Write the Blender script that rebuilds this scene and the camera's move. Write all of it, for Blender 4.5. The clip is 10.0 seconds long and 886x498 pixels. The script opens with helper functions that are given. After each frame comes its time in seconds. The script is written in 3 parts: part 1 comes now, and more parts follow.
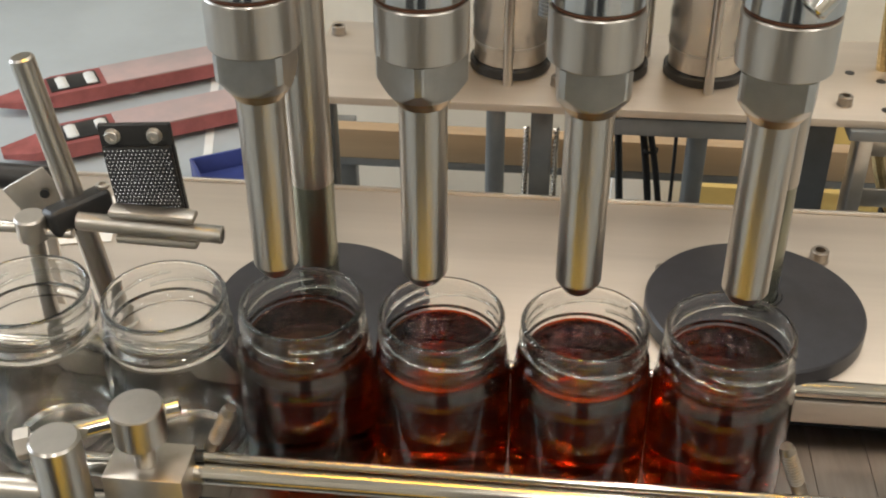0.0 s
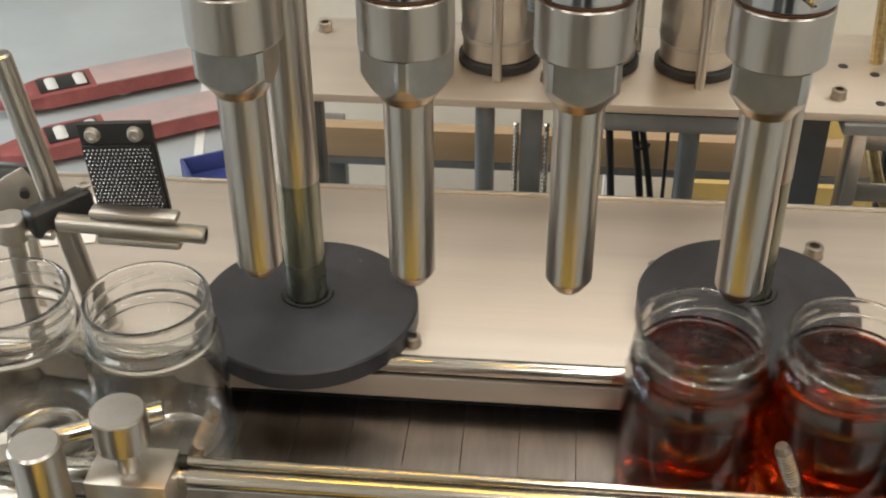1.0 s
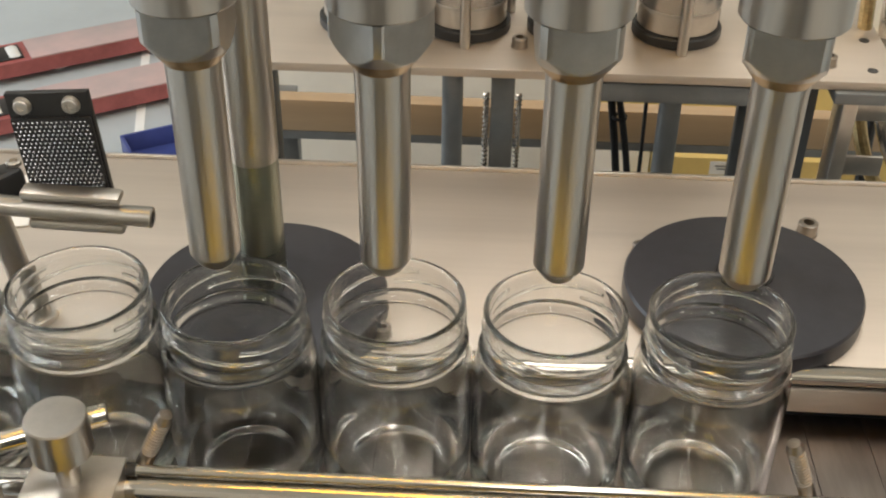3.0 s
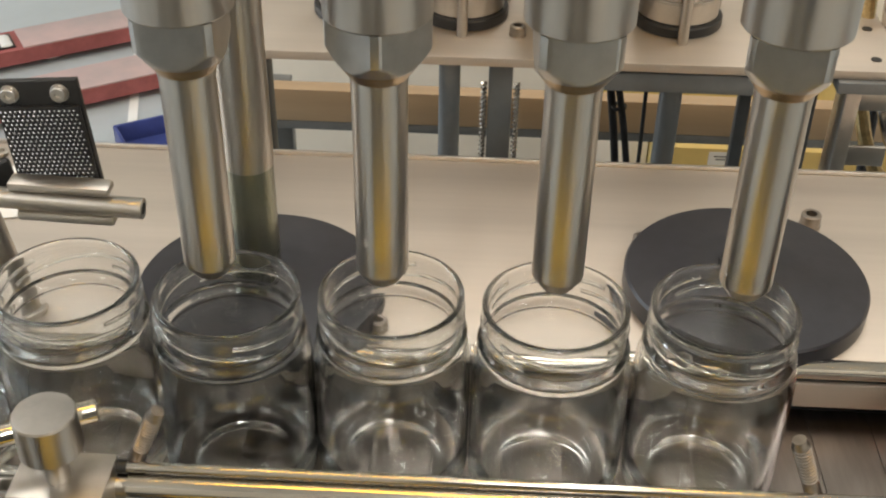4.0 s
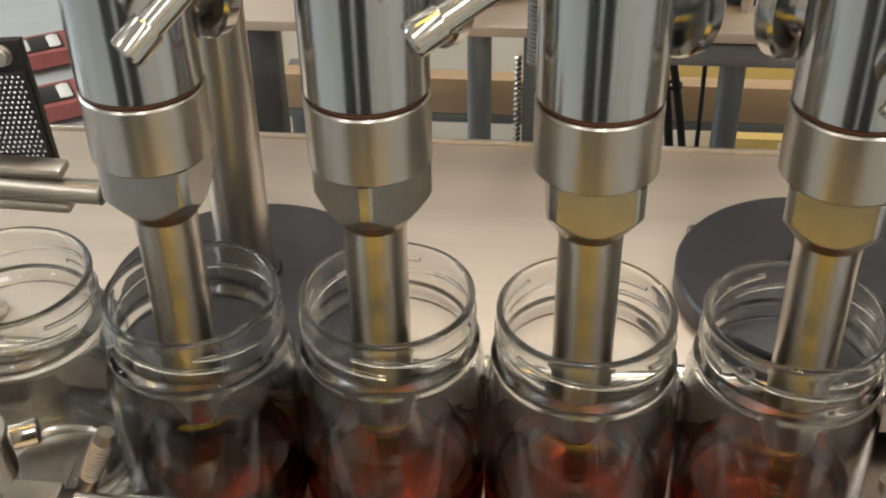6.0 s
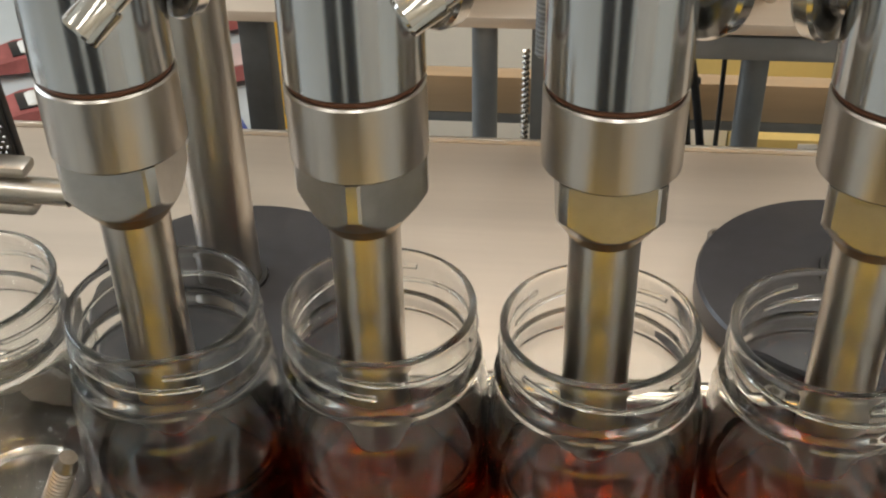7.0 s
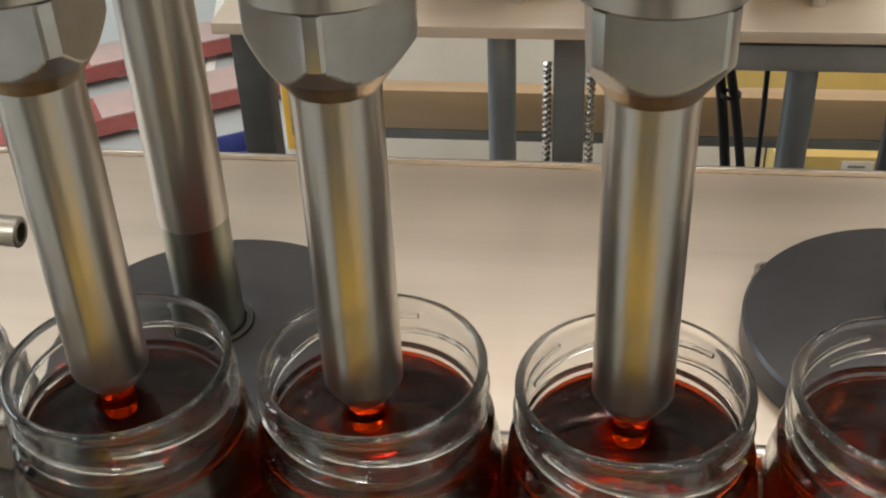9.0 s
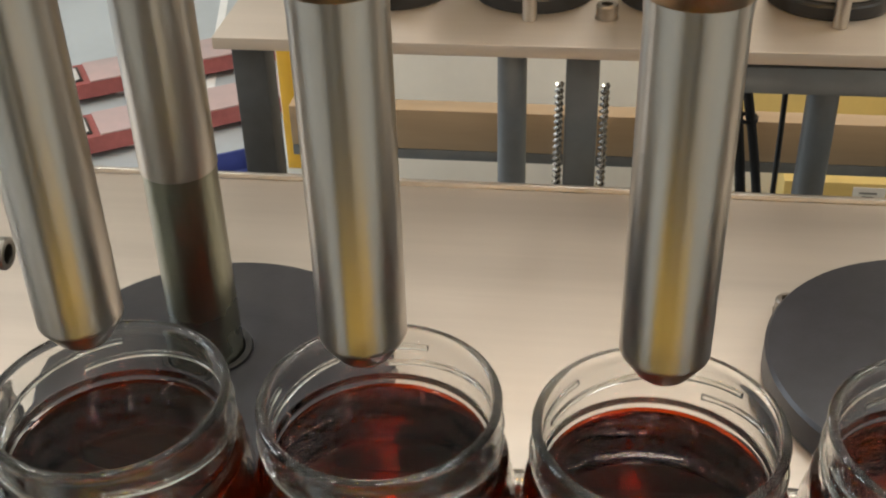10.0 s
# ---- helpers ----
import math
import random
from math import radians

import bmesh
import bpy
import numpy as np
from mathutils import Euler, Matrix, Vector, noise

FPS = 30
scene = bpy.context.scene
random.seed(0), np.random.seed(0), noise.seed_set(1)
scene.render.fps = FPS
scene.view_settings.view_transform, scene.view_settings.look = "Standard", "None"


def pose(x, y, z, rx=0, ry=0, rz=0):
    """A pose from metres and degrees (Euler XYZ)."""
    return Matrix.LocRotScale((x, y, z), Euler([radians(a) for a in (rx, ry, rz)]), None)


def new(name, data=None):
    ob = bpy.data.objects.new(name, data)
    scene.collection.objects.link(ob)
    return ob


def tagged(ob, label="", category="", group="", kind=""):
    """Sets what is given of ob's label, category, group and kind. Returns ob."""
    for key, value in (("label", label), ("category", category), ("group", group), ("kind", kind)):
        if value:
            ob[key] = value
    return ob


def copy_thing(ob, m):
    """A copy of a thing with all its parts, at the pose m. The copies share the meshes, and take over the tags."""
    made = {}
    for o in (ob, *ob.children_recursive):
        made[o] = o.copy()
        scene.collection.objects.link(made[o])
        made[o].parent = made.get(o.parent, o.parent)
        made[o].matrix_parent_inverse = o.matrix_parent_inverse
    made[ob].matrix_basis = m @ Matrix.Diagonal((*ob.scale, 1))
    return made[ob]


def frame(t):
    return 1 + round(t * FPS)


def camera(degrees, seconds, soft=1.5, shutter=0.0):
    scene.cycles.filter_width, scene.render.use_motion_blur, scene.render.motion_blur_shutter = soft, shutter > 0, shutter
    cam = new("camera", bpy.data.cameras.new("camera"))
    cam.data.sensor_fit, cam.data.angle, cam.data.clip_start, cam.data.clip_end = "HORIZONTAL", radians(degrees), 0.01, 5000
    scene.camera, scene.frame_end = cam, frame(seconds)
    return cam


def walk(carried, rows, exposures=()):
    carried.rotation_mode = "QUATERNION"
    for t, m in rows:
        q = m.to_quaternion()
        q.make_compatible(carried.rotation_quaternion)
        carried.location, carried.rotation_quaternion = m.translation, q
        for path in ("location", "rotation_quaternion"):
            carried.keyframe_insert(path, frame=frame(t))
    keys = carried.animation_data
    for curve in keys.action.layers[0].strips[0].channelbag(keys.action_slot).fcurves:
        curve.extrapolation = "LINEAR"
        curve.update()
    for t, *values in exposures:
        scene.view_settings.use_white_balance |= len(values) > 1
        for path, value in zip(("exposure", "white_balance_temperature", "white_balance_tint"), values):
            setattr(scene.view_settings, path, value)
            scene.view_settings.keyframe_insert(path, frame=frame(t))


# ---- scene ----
cam = camera(41.0, 10.0, soft=2.1, shutter=0.3)
PATH = [
    (0, pose(0.0267, -0.5838, 0.5671, 55.85, 0.21, 6.07)),
    (0.5, pose(0.0207, -0.5789, 0.5638, 55.83, -0.01, 5.51)),
    (1, pose(0.0296, -0.5716, 0.5585, 55.81, 0.44, 5.59)),
    (1.5, pose(0.0215, -0.5565, 0.5483, 55.51, 0.14, 4.93)),
    (2, pose(0.0224, -0.5528, 0.5456, 55.10, 0.15, 4.62)),
    (2.5, pose(0.0117, -0.5254, 0.5299, 54.78, -0.29, 3.59)),
    (4, pose(0.0039, -0.5013, 0.5138, 54.21, -0.82, 2.86)),
    (4.5, pose(0.0097, -0.4727, 0.4961, 53.61, -0.54, 3.46)),
    (5, pose(0.0201, -0.4573, 0.4743, 54.38, 0.25, 4.16)),
    (5.5, pose(0.0268, -0.4376, 0.4594, 54.49, 0.69, 4.98)),
    (7, pose(0.0267, -0.3736, 0.4170, 54.68, 1.05, 6.00)),
    (7.5, pose(0.0276, -0.3556, 0.4093, 54.82, 1.21, 6.30)),
    (8, pose(0.0331, -0.3400, 0.4078, 55.09, 1.71, 7.04)),
    (8.5, pose(0.0299, -0.3229, 0.3964, 55.24, 1.98, 6.71)),
    (9, pose(0.0271, -0.3069, 0.3832, 55.47, 2.14, 6.86)),
    (9.5, pose(0.0230, -0.2977, 0.3787, 55.68, 1.84, 7.01)),
    (10, pose(0.0190, -0.2862, 0.3721, 56.44, 1.47, 7.15)),
]
walk(cam, PATH)

# ---------------------------------------------------------------- light
world = bpy.data.worlds.new("hall_air")
world.use_nodes = True
world.node_tree.nodes["Background"].inputs[0].default_value = (0.9, 0.93, 1.0, 1)
world.node_tree.nodes["Background"].inputs[1].default_value = 0.05
scene.world = world
scene.view_settings.exposure = -0.02


def area_lamp(x, y, z, sx, sy, watts, colour, rx=0, ry=0, rz=0):
    d = bpy.data.lights.new("hall_lamp", "AREA")
    d.shape, d.size, d.size_y, d.energy, d.color = "RECTANGLE", sx, sy, watts, colour
    ob = new("hall_lamp", d)
    ob.matrix_world = pose(x, y, z, rx, ry, rz)
    return ob


WARM = (1.0, 0.967, 0.908)
for lx, share in ((-2.0, 0.95), (0.3, 1.0), (2.4, 1.35)):
    for ly, watts in ((-3.0, 27), (-1.4, 12), (1.2, 28)):
        area_lamp(lx, ly, 2.88, 0.35, 1.5, watts * share, WARM)
# amber work lamp overhead
area_lamp(0.05, -0.30, 2.80, 1.5, 0.14, 20, (1.0, 0.50, 0.03), 0, 0, 0)
# daylight through the window opening in the side wall
area_lamp(-3.86, 0.9, 0.9, 2.0, 2.6, 98, (0.82, 0.91, 1.0), 0, -90, 0)


# ---------------------------------------------------------------- materials
def mat(name, base, rough=0.5, metal=0.0, vary=0.15, scale=30.0, bump=0.0, bscale=200.0, stretch=(1, 1, 1), trans=0.0, ior=1.45,
        dark=None, rvary=0.0, spec=0.5, coat=0.0):
    m = bpy.data.materials.new(name)
    m.use_nodes = True
    nt = m.node_tree
    b = nt.nodes["Principled BSDF"]
    b.inputs["Roughness"].default_value = rough
    b.inputs["Metallic"].default_value = metal
    b.inputs["IOR"].default_value = ior
    b.inputs["Transmission Weight"].default_value = trans
    b.inputs["Specular IOR Level"].default_value = spec
    b.inputs["Coat Weight"].default_value = coat
    b.inputs["Base Color"].default_value = (*base, 1)
    tc = nt.nodes.new("ShaderNodeTexCoord")
    mp = nt.nodes.new("ShaderNodeMapping")
    mp.inputs["Scale"].default_value = stretch
    nt.links.new(tc.outputs["Object"], mp.inputs["Vector"])
    if vary:
        n1 = nt.nodes.new("ShaderNodeTexNoise")
        n1.inputs["Scale"].default_value = scale
        n1.inputs["Detail"].default_value = 6
        n1.inputs["Roughness"].default_value = 0.65
        nt.links.new(mp.outputs[0], n1.inputs["Vector"])
        ramp = nt.nodes.new("ShaderNodeValToRGB")
        lo = dark if dark else tuple(c * (1 - vary) for c in base)
        hi = tuple(min(1, c * (1 + vary * 0.6)) for c in base)
        ramp.color_ramp.elements[0].position, ramp.color_ramp.elements[0].color = 0.32, (*lo, 1)
        ramp.color_ramp.elements[1].position, ramp.color_ramp.elements[1].color = 0.68, (*hi, 1)
        nt.links.new(n1.outputs["Fac"], ramp.inputs["Fac"])
        nt.links.new(ramp.outputs["Color"], b.inputs["Base Color"])
        if rvary:
            mr = nt.nodes.new("ShaderNodeMapRange")
            mr.inputs["To Min"].default_value, mr.inputs["To Max"].default_value = max(0.02, rough - rvary), rough + rvary
            n3 = nt.nodes.new("ShaderNodeTexNoise")
            n3.inputs["Scale"].default_value = scale * 0.35
            n3.inputs["Detail"].default_value = 5
            nt.links.new(tc.outputs["Object"], n3.inputs["Vector"])
            nt.links.new(n3.outputs["Fac"], mr.inputs["Value"])
            nt.links.new(mr.outputs["Result"], b.inputs["Roughness"])
    if bump:
        n2 = nt.nodes.new("ShaderNodeTexNoise")
        n2.inputs["Scale"].default_value = bscale
        n2.inputs["Detail"].default_value = 4
        nt.links.new(mp.outputs[0], n2.inputs["Vector"])
        bm_ = nt.nodes.new("ShaderNodeBump")
        bm_.inputs["Strength"].default_value = bump
        bm_.inputs["Distance"].default_value = 0.001
        nt.links.new(n2.outputs["Fac"], bm_.inputs["Height"])
        nt.links.new(bm_.outputs["Normal"], b.inputs["Normal"])
    return m


STEEL = mat("turned_stainless_steel", (0.52, 0.52, 0.515), 0.155, 1.0, 0.08, 60, 0.02, 260, (1, 1, 0.08), rvary=0.04)
STEEL_SATIN = mat("satin_turned_collar", (0.50, 0.465, 0.425), 0.31, 1.0, 0.10, 60, 0.03, 260, (1, 1, 0.08), rvary=0.05)
STEEL_TUBE = mat("brushed_stainless_tube", (0.50, 0.47, 0.43), 0.28, 1.0, 0.06, 90, 0.0, 300, (1, 1, 0.015))
STEEL_FLAT = mat("milled_stainless_flat", (0.50, 0.49, 0.47), 0.30, 1.0, 0.10, 80, 0.04, 300, rvary=0.05)
TINTED = mat("amber_tinted_steel", (0.46, 0.37, 0.25), 0.30, 1.0, 0.25, 90, 0.03, 300, dark=(0.38, 0.26, 0.13))
POLISHED = mat("polished_stainless_rod", (0.52, 0.49, 0.45), 0.16, 1.0, 0.08, 40, 0.02, 240, (0.05, 1, 1), rvary=0.05)
BRUSHED_X = mat("brushed_stainless_plate", (0.585, 0.525, 0.46), 0.56, 1.0, 0.10, 22, 0.06, 500, (0.05, 1, 1), rvary=0.08)
SATIN = mat("satin_aluminium", (0.60, 0.56, 0.51), 0.38, 1.0, 0.10, 60, 0.05, 300, rvary=0.06)
BOLT = mat("dull_stainless_bolt", (0.34, 0.30, 0.26), 0.38, 1.0, 0.2, 120, 0.03, 400)
OILED = mat("oily_chromed_shaft", (0.30, 0.31, 0.25), 0.28, 1.0, 0.25, 50, 0.03, 200, (1, 1, 0.1), rvary=0.05)
BELT = mat("worn_steel_chain_plate", (0.29, 0.25, 0.225), 0.30, 1.0, 0.25, 45, 0.10, 260, (1, 0.15, 1), rvary=0.10)
DISC = mat("dark_grey_polymer", (0.027, 0.027, 0.033), 0.36, 0.0, 0.20, 70, 0.05, 500, rvary=0.06)
BLACK = mat("black_anodised_metal", (0.020, 0.020, 0.021), 0.40, 0.0, 0.3, 60, 0.04, 400)
RUBBER = mat("brown_silicone_seal", (0.10, 0.035, 0.014), 0.45, 0.0, 0.2, 60)
FRAME = mat("grey_painted_frame", (0.16, 0.17, 0.175), 0.38, 0.3, 0.15, 30, 0.05, 200, rvary=0.06)
DARKFRAME = mat("dark_grey_frame", (0.075, 0.08, 0.085), 0.42, 0.2, 0.2, 30, 0.05, 200)
CABLE = mat("black_cable_sheath", (0.015, 0.015, 0.016), 0.45, 0.0, 0.2, 60)
GOLDHOSE = mat("braided_metal_hose", (0.55, 0.42, 0.22), 0.3, 1.0, 0.3, 300, 0.2, 900)
WHITE = mat("white_paper", (0.78, 0.78, 0.76), 0.7, 0.0, 0.05, 20)
CREAM = mat("cream_painted_panel", (0.75, 0.73, 0.67), 0.45, 0.0, 0.10, 5, 0.03, 60)
TANBEAM = mat("tan_wooden_board", (0.36, 0.26, 0.16), 0.5, 0.0, 0.25, 14, 0.05, 120, (0.1, 1, 1))
YELLOW = mat("ochre_yellow_panel", (0.56, 0.43, 0.16), 0.35, 0.0, 0.18, 8, 0.03, 90, rvary=0.1)
YSTRIP = mat("yellow_hazard_paint", (0.80, 0.47, 0.05), 0.5, 0.0, 0.1, 20)
BLUE = mat("blue_plastic", (0.05, 0.07, 0.24), 0.4, 0.0, 0.25, 12, 0.05, 60)
FLOOR = mat("grey_blue_epoxy_floor", (0.42, 0.46, 0.48), 0.32, 0.0, 0.16, 1.6, 0.05, 30, rvary=0.1)
WALL = mat("plastered_hall_wall", (0.62, 0.58, 0.50), 0.7, 0.0, 0.10, 1.5, 0.05, 40)
CEIL = mat("painted_hall_ceiling", (0.70, 0.68, 0.62), 0.8, 0.0, 0.08, 1.2)
RED = mat("scuffed_red_paint", (0.32, 0.095, 0.09), 0.45, 0.0, 0.3, 18, 0.1, 90, dark=(0.24, 0.07, 0.065))
PINKTOP = mat("worn_red_fork_top", (0.42, 0.30, 0.285), 0.5, 0.0, 0.3, 10, 0.1, 90, dark=(0.38, 0.31, 0.30))
NYLON = mat("white_nylon_roller", (0.72, 0.72, 0.70), 0.4, 0.0, 0.1, 30)
CHROME = mat("plain_polished_steel", (0.55, 0.53, 0.49), 0.15, 1.0, 0.05, 25, rvary=0.04)
WARMPANEL = mat("amber_reflection_paint", (0.66, 0.44, 0.03), 0.35, 0.0, 0.12, 4)
DARKBLOCK = mat("dark_reflection_grey", (0.045, 0.05, 0.055), 0.5, 0.0, 0.15, 6)
PRISM = mat("prismatic_reflector", (0.40, 0.41, 0.42), 0.20, 1.0, 0.25, 900)
FILM = mat("clear_wrapping_film", (0.90, 0.90, 0.89), 0.10, 0.0, 0.0, trans=0.88, ior=1.25, bump=0.6, bscale=160)


def clear_glass():
    m = mat("clear_jar_glass", (0.985, 0.990, 0.980), 0.012, 0.0, 0.0, trans=1.0, ior=1.46, bump=0.10, bscale=75, stretch=(1, 1, 0.45))
    nt = m.node_tree
    tr = nt.nodes.new("ShaderNodeBsdfTransparent")
    tr.inputs["Color"].default_value = (0.975, 0.985, 0.975, 1)
    mx = nt.nodes.new("ShaderNodeMixShader")
    mx.inputs["Fac"].default_value = 0.04
    nt.links.new(nt.nodes["Principled BSDF"].outputs[0], mx.inputs[1])
    nt.links.new(tr.outputs[0], mx.inputs[2])
    nt.links.new(mx.outputs[0], nt.nodes["Material Output"].inputs["Surface"])
    return m


GLASS = clear_glass()


SYRUP = mat("dark_amber_syrup", (0.47, 0.052, 0.008), 0.0, 0.0, 0.0, trans=1.0, ior=1.36)
STREAM = mat("amber_syrup_stream", (0.78, 0.34, 0.02), 0.04, 0.0, 0.10, 60, trans=1.0, ior=1.36)


# ---------------------------------------------------------------- mesh helpers
def part(name, bm, material, parent=None, label="", smooth=True, angle=28):
    me = bpy.data.meshes.new(name)
    bmesh.ops.recalc_face_normals(bm, faces=bm.faces)
    if smooth:
        for f in bm.faces:
            f.smooth = True
        for e in bm.edges:
            if len(e.link_faces) == 2 and e.calc_face_angle(0) > radians(angle):
                e.smooth = False
    bm.to_mesh(me)
    bm.free()
    me.materials.append(material)
    ob = new(name, me)
    if parent is not None:
        ob.parent = parent
    if label:
        ob["label"] = label
    return ob


def place(bm, m, verts=None):
    bmesh.ops.transform(bm, matrix=m, verts=verts if verts is not None else bm.verts)
    return bm


def lathe(profile, seg=48, closed=False, radius=None):
    """Turn (r, z) pairs round z; radius(r, z, angle) may reshape."""
    bm = bmesh.new()
    rings = []
    for r, z in profile:
        if r < 1e-6:
            rings.append([bm.verts.new((0, 0, z))])
        else:
            ring = []
            for k in range(seg):
                a = 2 * math.pi * k / seg
                q = radius(r, z, a) if radius else r
                ring.append(bm.verts.new((q * math.cos(a), q * math.sin(a), z)))
            rings.append(ring)
    pairs = list(zip(rings, rings[1:]))
    if closed:
        pairs.append((rings[-1], rings[0]))
    for a, b in pairs:
        for k in range(seg):
            j = (k + 1) % seg
            if len(a) == 1 and len(b) == 1:
                continue
            if len(a) == 1:
                bm.faces.new((a[0], b[k], b[j]))
            elif len(b) == 1:
                bm.faces.new((a[k], a[j], b[0]))
            else:
                bm.faces.new((a[k], a[j], b[j], b[k]))
    return bm


def rod(r, length, bevel=0.0006, seg=32):
    """A solid round bar from z = 0 up."""
    return lathe([(0, 0), (r - bevel, 0), (r, bevel), (r, length - bevel), (r - bevel, length), (0, length)], seg)


def hollow(r, inner, length, depth, bevel=0.0006, seg=32):
    """A bar whose upper end has a round bore of that depth."""
    return lathe([(0, 0), (r - bevel, 0), (r, bevel), (r, length - bevel), (r - bevel, length), (inner, length),
                  (inner, length - depth), (0, length - depth)], seg)


def box(sx, sy, sz, bevel=0.001, seg=2):
    bm = bmesh.new()
    bmesh.ops.create_cube(bm, size=1.0)
    place(bm, Matrix.Diagonal((sx, sy, sz, 1)))
    if bevel:
        bmesh.ops.bevel(bm, geom=list(bm.edges), offset=bevel, segments=seg, affect="EDGES", profile=0.5)
    return bm


def at(bm, x, y, z, rx=0, ry=0, rz=0):
    return place(bm, pose(x, y, z, rx, ry, rz))


def sweep(points, r, seg=12, cap=True):
    """A round cable or hose along points."""
    bm = bmesh.new()
    pts = [Vector(p) for p in points]
    rings = []
    for i, p in enumerate(pts):
        d = (pts[min(i + 1, len(pts) - 1)] - pts[max(i - 1, 0)]).normalized()
        m = d.to_track_quat("Z", "Y").to_matrix()
        rings.append([bm.verts.new(p + m @ Vector((r * math.cos(2 * math.pi * k / seg), r * math.sin(2 * math.pi * k / seg), 0)))
                      for k in range(seg)])
    for a, b in zip(rings, rings[1:]):
        for k in range(seg):
            bm.faces.new((a[k], a[(k + 1) % seg], b[(k + 1) % seg], b[k]))
    if cap:
        bm.faces.new(rings[0])
        bm.faces.new(rings[-1])
    return bm


def bezier(p0, p1, p2, p3, n=20):
    p0, p1, p2, p3 = map(Vector, (p0, p1, p2, p3))
    out = []
    for i in range(n + 1):
        t = i / n
        out.append(p0 * (1 - t) ** 3 + p1 * 3 * t * (1 - t) ** 2 + p2 * 3 * t * t * (1 - t) + p3 * t ** 3)
    return out


def merge(a, *others):
    """Several bmeshes as one."""
    for b in others:
        me = bpy.data.meshes.new("tmp")
        b.to_mesh(me)
        b.free()
        a.from_mesh(me)
        bpy.data.meshes.remove(me)
    return a


def thing(name, m, label, category, group="", kind=""):
    ob = new(name)
    ob.empty_display_size = 0.02
    ob.matrix_world = m
    return tagged(ob, label, category, group, kind)


def along(a, b):
    """The pose that puts local z from a to b."""
    d = Vector(b) - Vector(a)
    return Matrix.Translation(a) @ d.to_track_quat("Z", "Y").to_matrix().to_4x4()


DECK = 0.0406
SHELF = 0.106
REAR = Vector((0.020, -0.066, 0.019))


# ---------------------------------------------------------------- hall
def hall():
    f = part("floor", at(box(7.8, 9.0, 0.1, 0), 0, 0.5, -0.95), FLOOR)
    tagged(f, "smooth grey blue epoxy factory floor", "floor", kind="structure")
    for name, sx, sy, x, y in (("wall_north", 8.0, 0.15, 0, 5.0), ("wall_south", 8.0, 0.15, 0, -4.0), ("wall_east", 0.15, 9.15, 3.95, 0.5)):
        w = part(name, at(box(sx, sy, 3.9, 0), x, y, 1.05), WALL)
        tagged(w, "cream plastered factory hall wall", "wall", kind="structure")
    # the side wall with a tall opening for daylight
    w = merge(at(box(0.15, 9.15, 0.9, 0), -3.98, 0.5, -0.45), at(box(0.15, 9.15, 1.0, 0), -3.98, 0.5, 2.5),
              at(box(0.15, 3.5, 2.0, 0), -3.98, -2.8, 1.0), at(box(0.15, 2.9, 2.0, 0), -3.98, 3.6, 1.0))
    tagged(part("wall_west", w, WALL), "cream plastered wall with a wide window opening", "wall", kind="structure")
    c = part("ceiling", at(box(8.0, 9.15, 0.1, 0), 0, 0.5, 3.02), CEIL)
    tagged(c, "pale painted factory ceiling", "ceiling", kind="structure")


hall()


# ---------------------------------------------------------------- machine table, belt, rails
def machine_table():
    t = thing("machine_table", pose(0, 0, 0), "brushed stainless filling machine table with screwed top plate", "machine table")
    plate = at(box(1.10, 0.215, 0.012, 0.0008), 0.02, 0.1625, DECK - 0.006)
    part("top_plate", plate, BRUSHED_X, t, "brushed stainless top plate")
    part("edge_strip", at(box(1.10, 0.003, 0.0035, 0.0006), 0.02, 0.2715, DECK + 0.0012), SATIN, t)
    part("front_edge", at(box(1.10, 0.004, 0.019, 0.0010), 0.02, 0.0455, DECK - 0.0190), BRUSHED_X, t, "folded plate edge")
    # dark sheet set behind the edge, painting in the shaded gap above the belt
    part("dark_gap_sheet", at(box(1.10, 0.004, 0.06, 0.0006), 0.02, 0.0640, DECK - 0.043), DARKFRAME, t)
    part("rear_skirt", at(box(1.10, 0.006, 0.16, 0.001), 0.02, 0.264, DECK - 0.093), FRAME, t)
    part("body", at(box(1.06, 0.20, 0.70, 0.004), 0.02, 0.165, -0.50), SATIN, t)
    for x in (-0.48, 0.52):
        for y in (0.10, 0.24):
            part("leg", at(box(0.04, 0.04, 0.055, 0.002), x, y, -0.8725), FRAME, t)
    return t


machine_table()


def cap_screw(x, y, z, r=0.0068, h=0.0085, label="stainless socket head cap screw with a hex recess"):
    s = thing("cap_screw", pose(x, y, z), label, "screw", "cap screws of the table")
    part("head", hollow(r, r * 0.55, h, h * 0.6, 0.0008, 28), BOLT, s)
    part("washer", rod(r * 1.12, 0.0010, 0.0002, 28), BOLT, s)
    return s


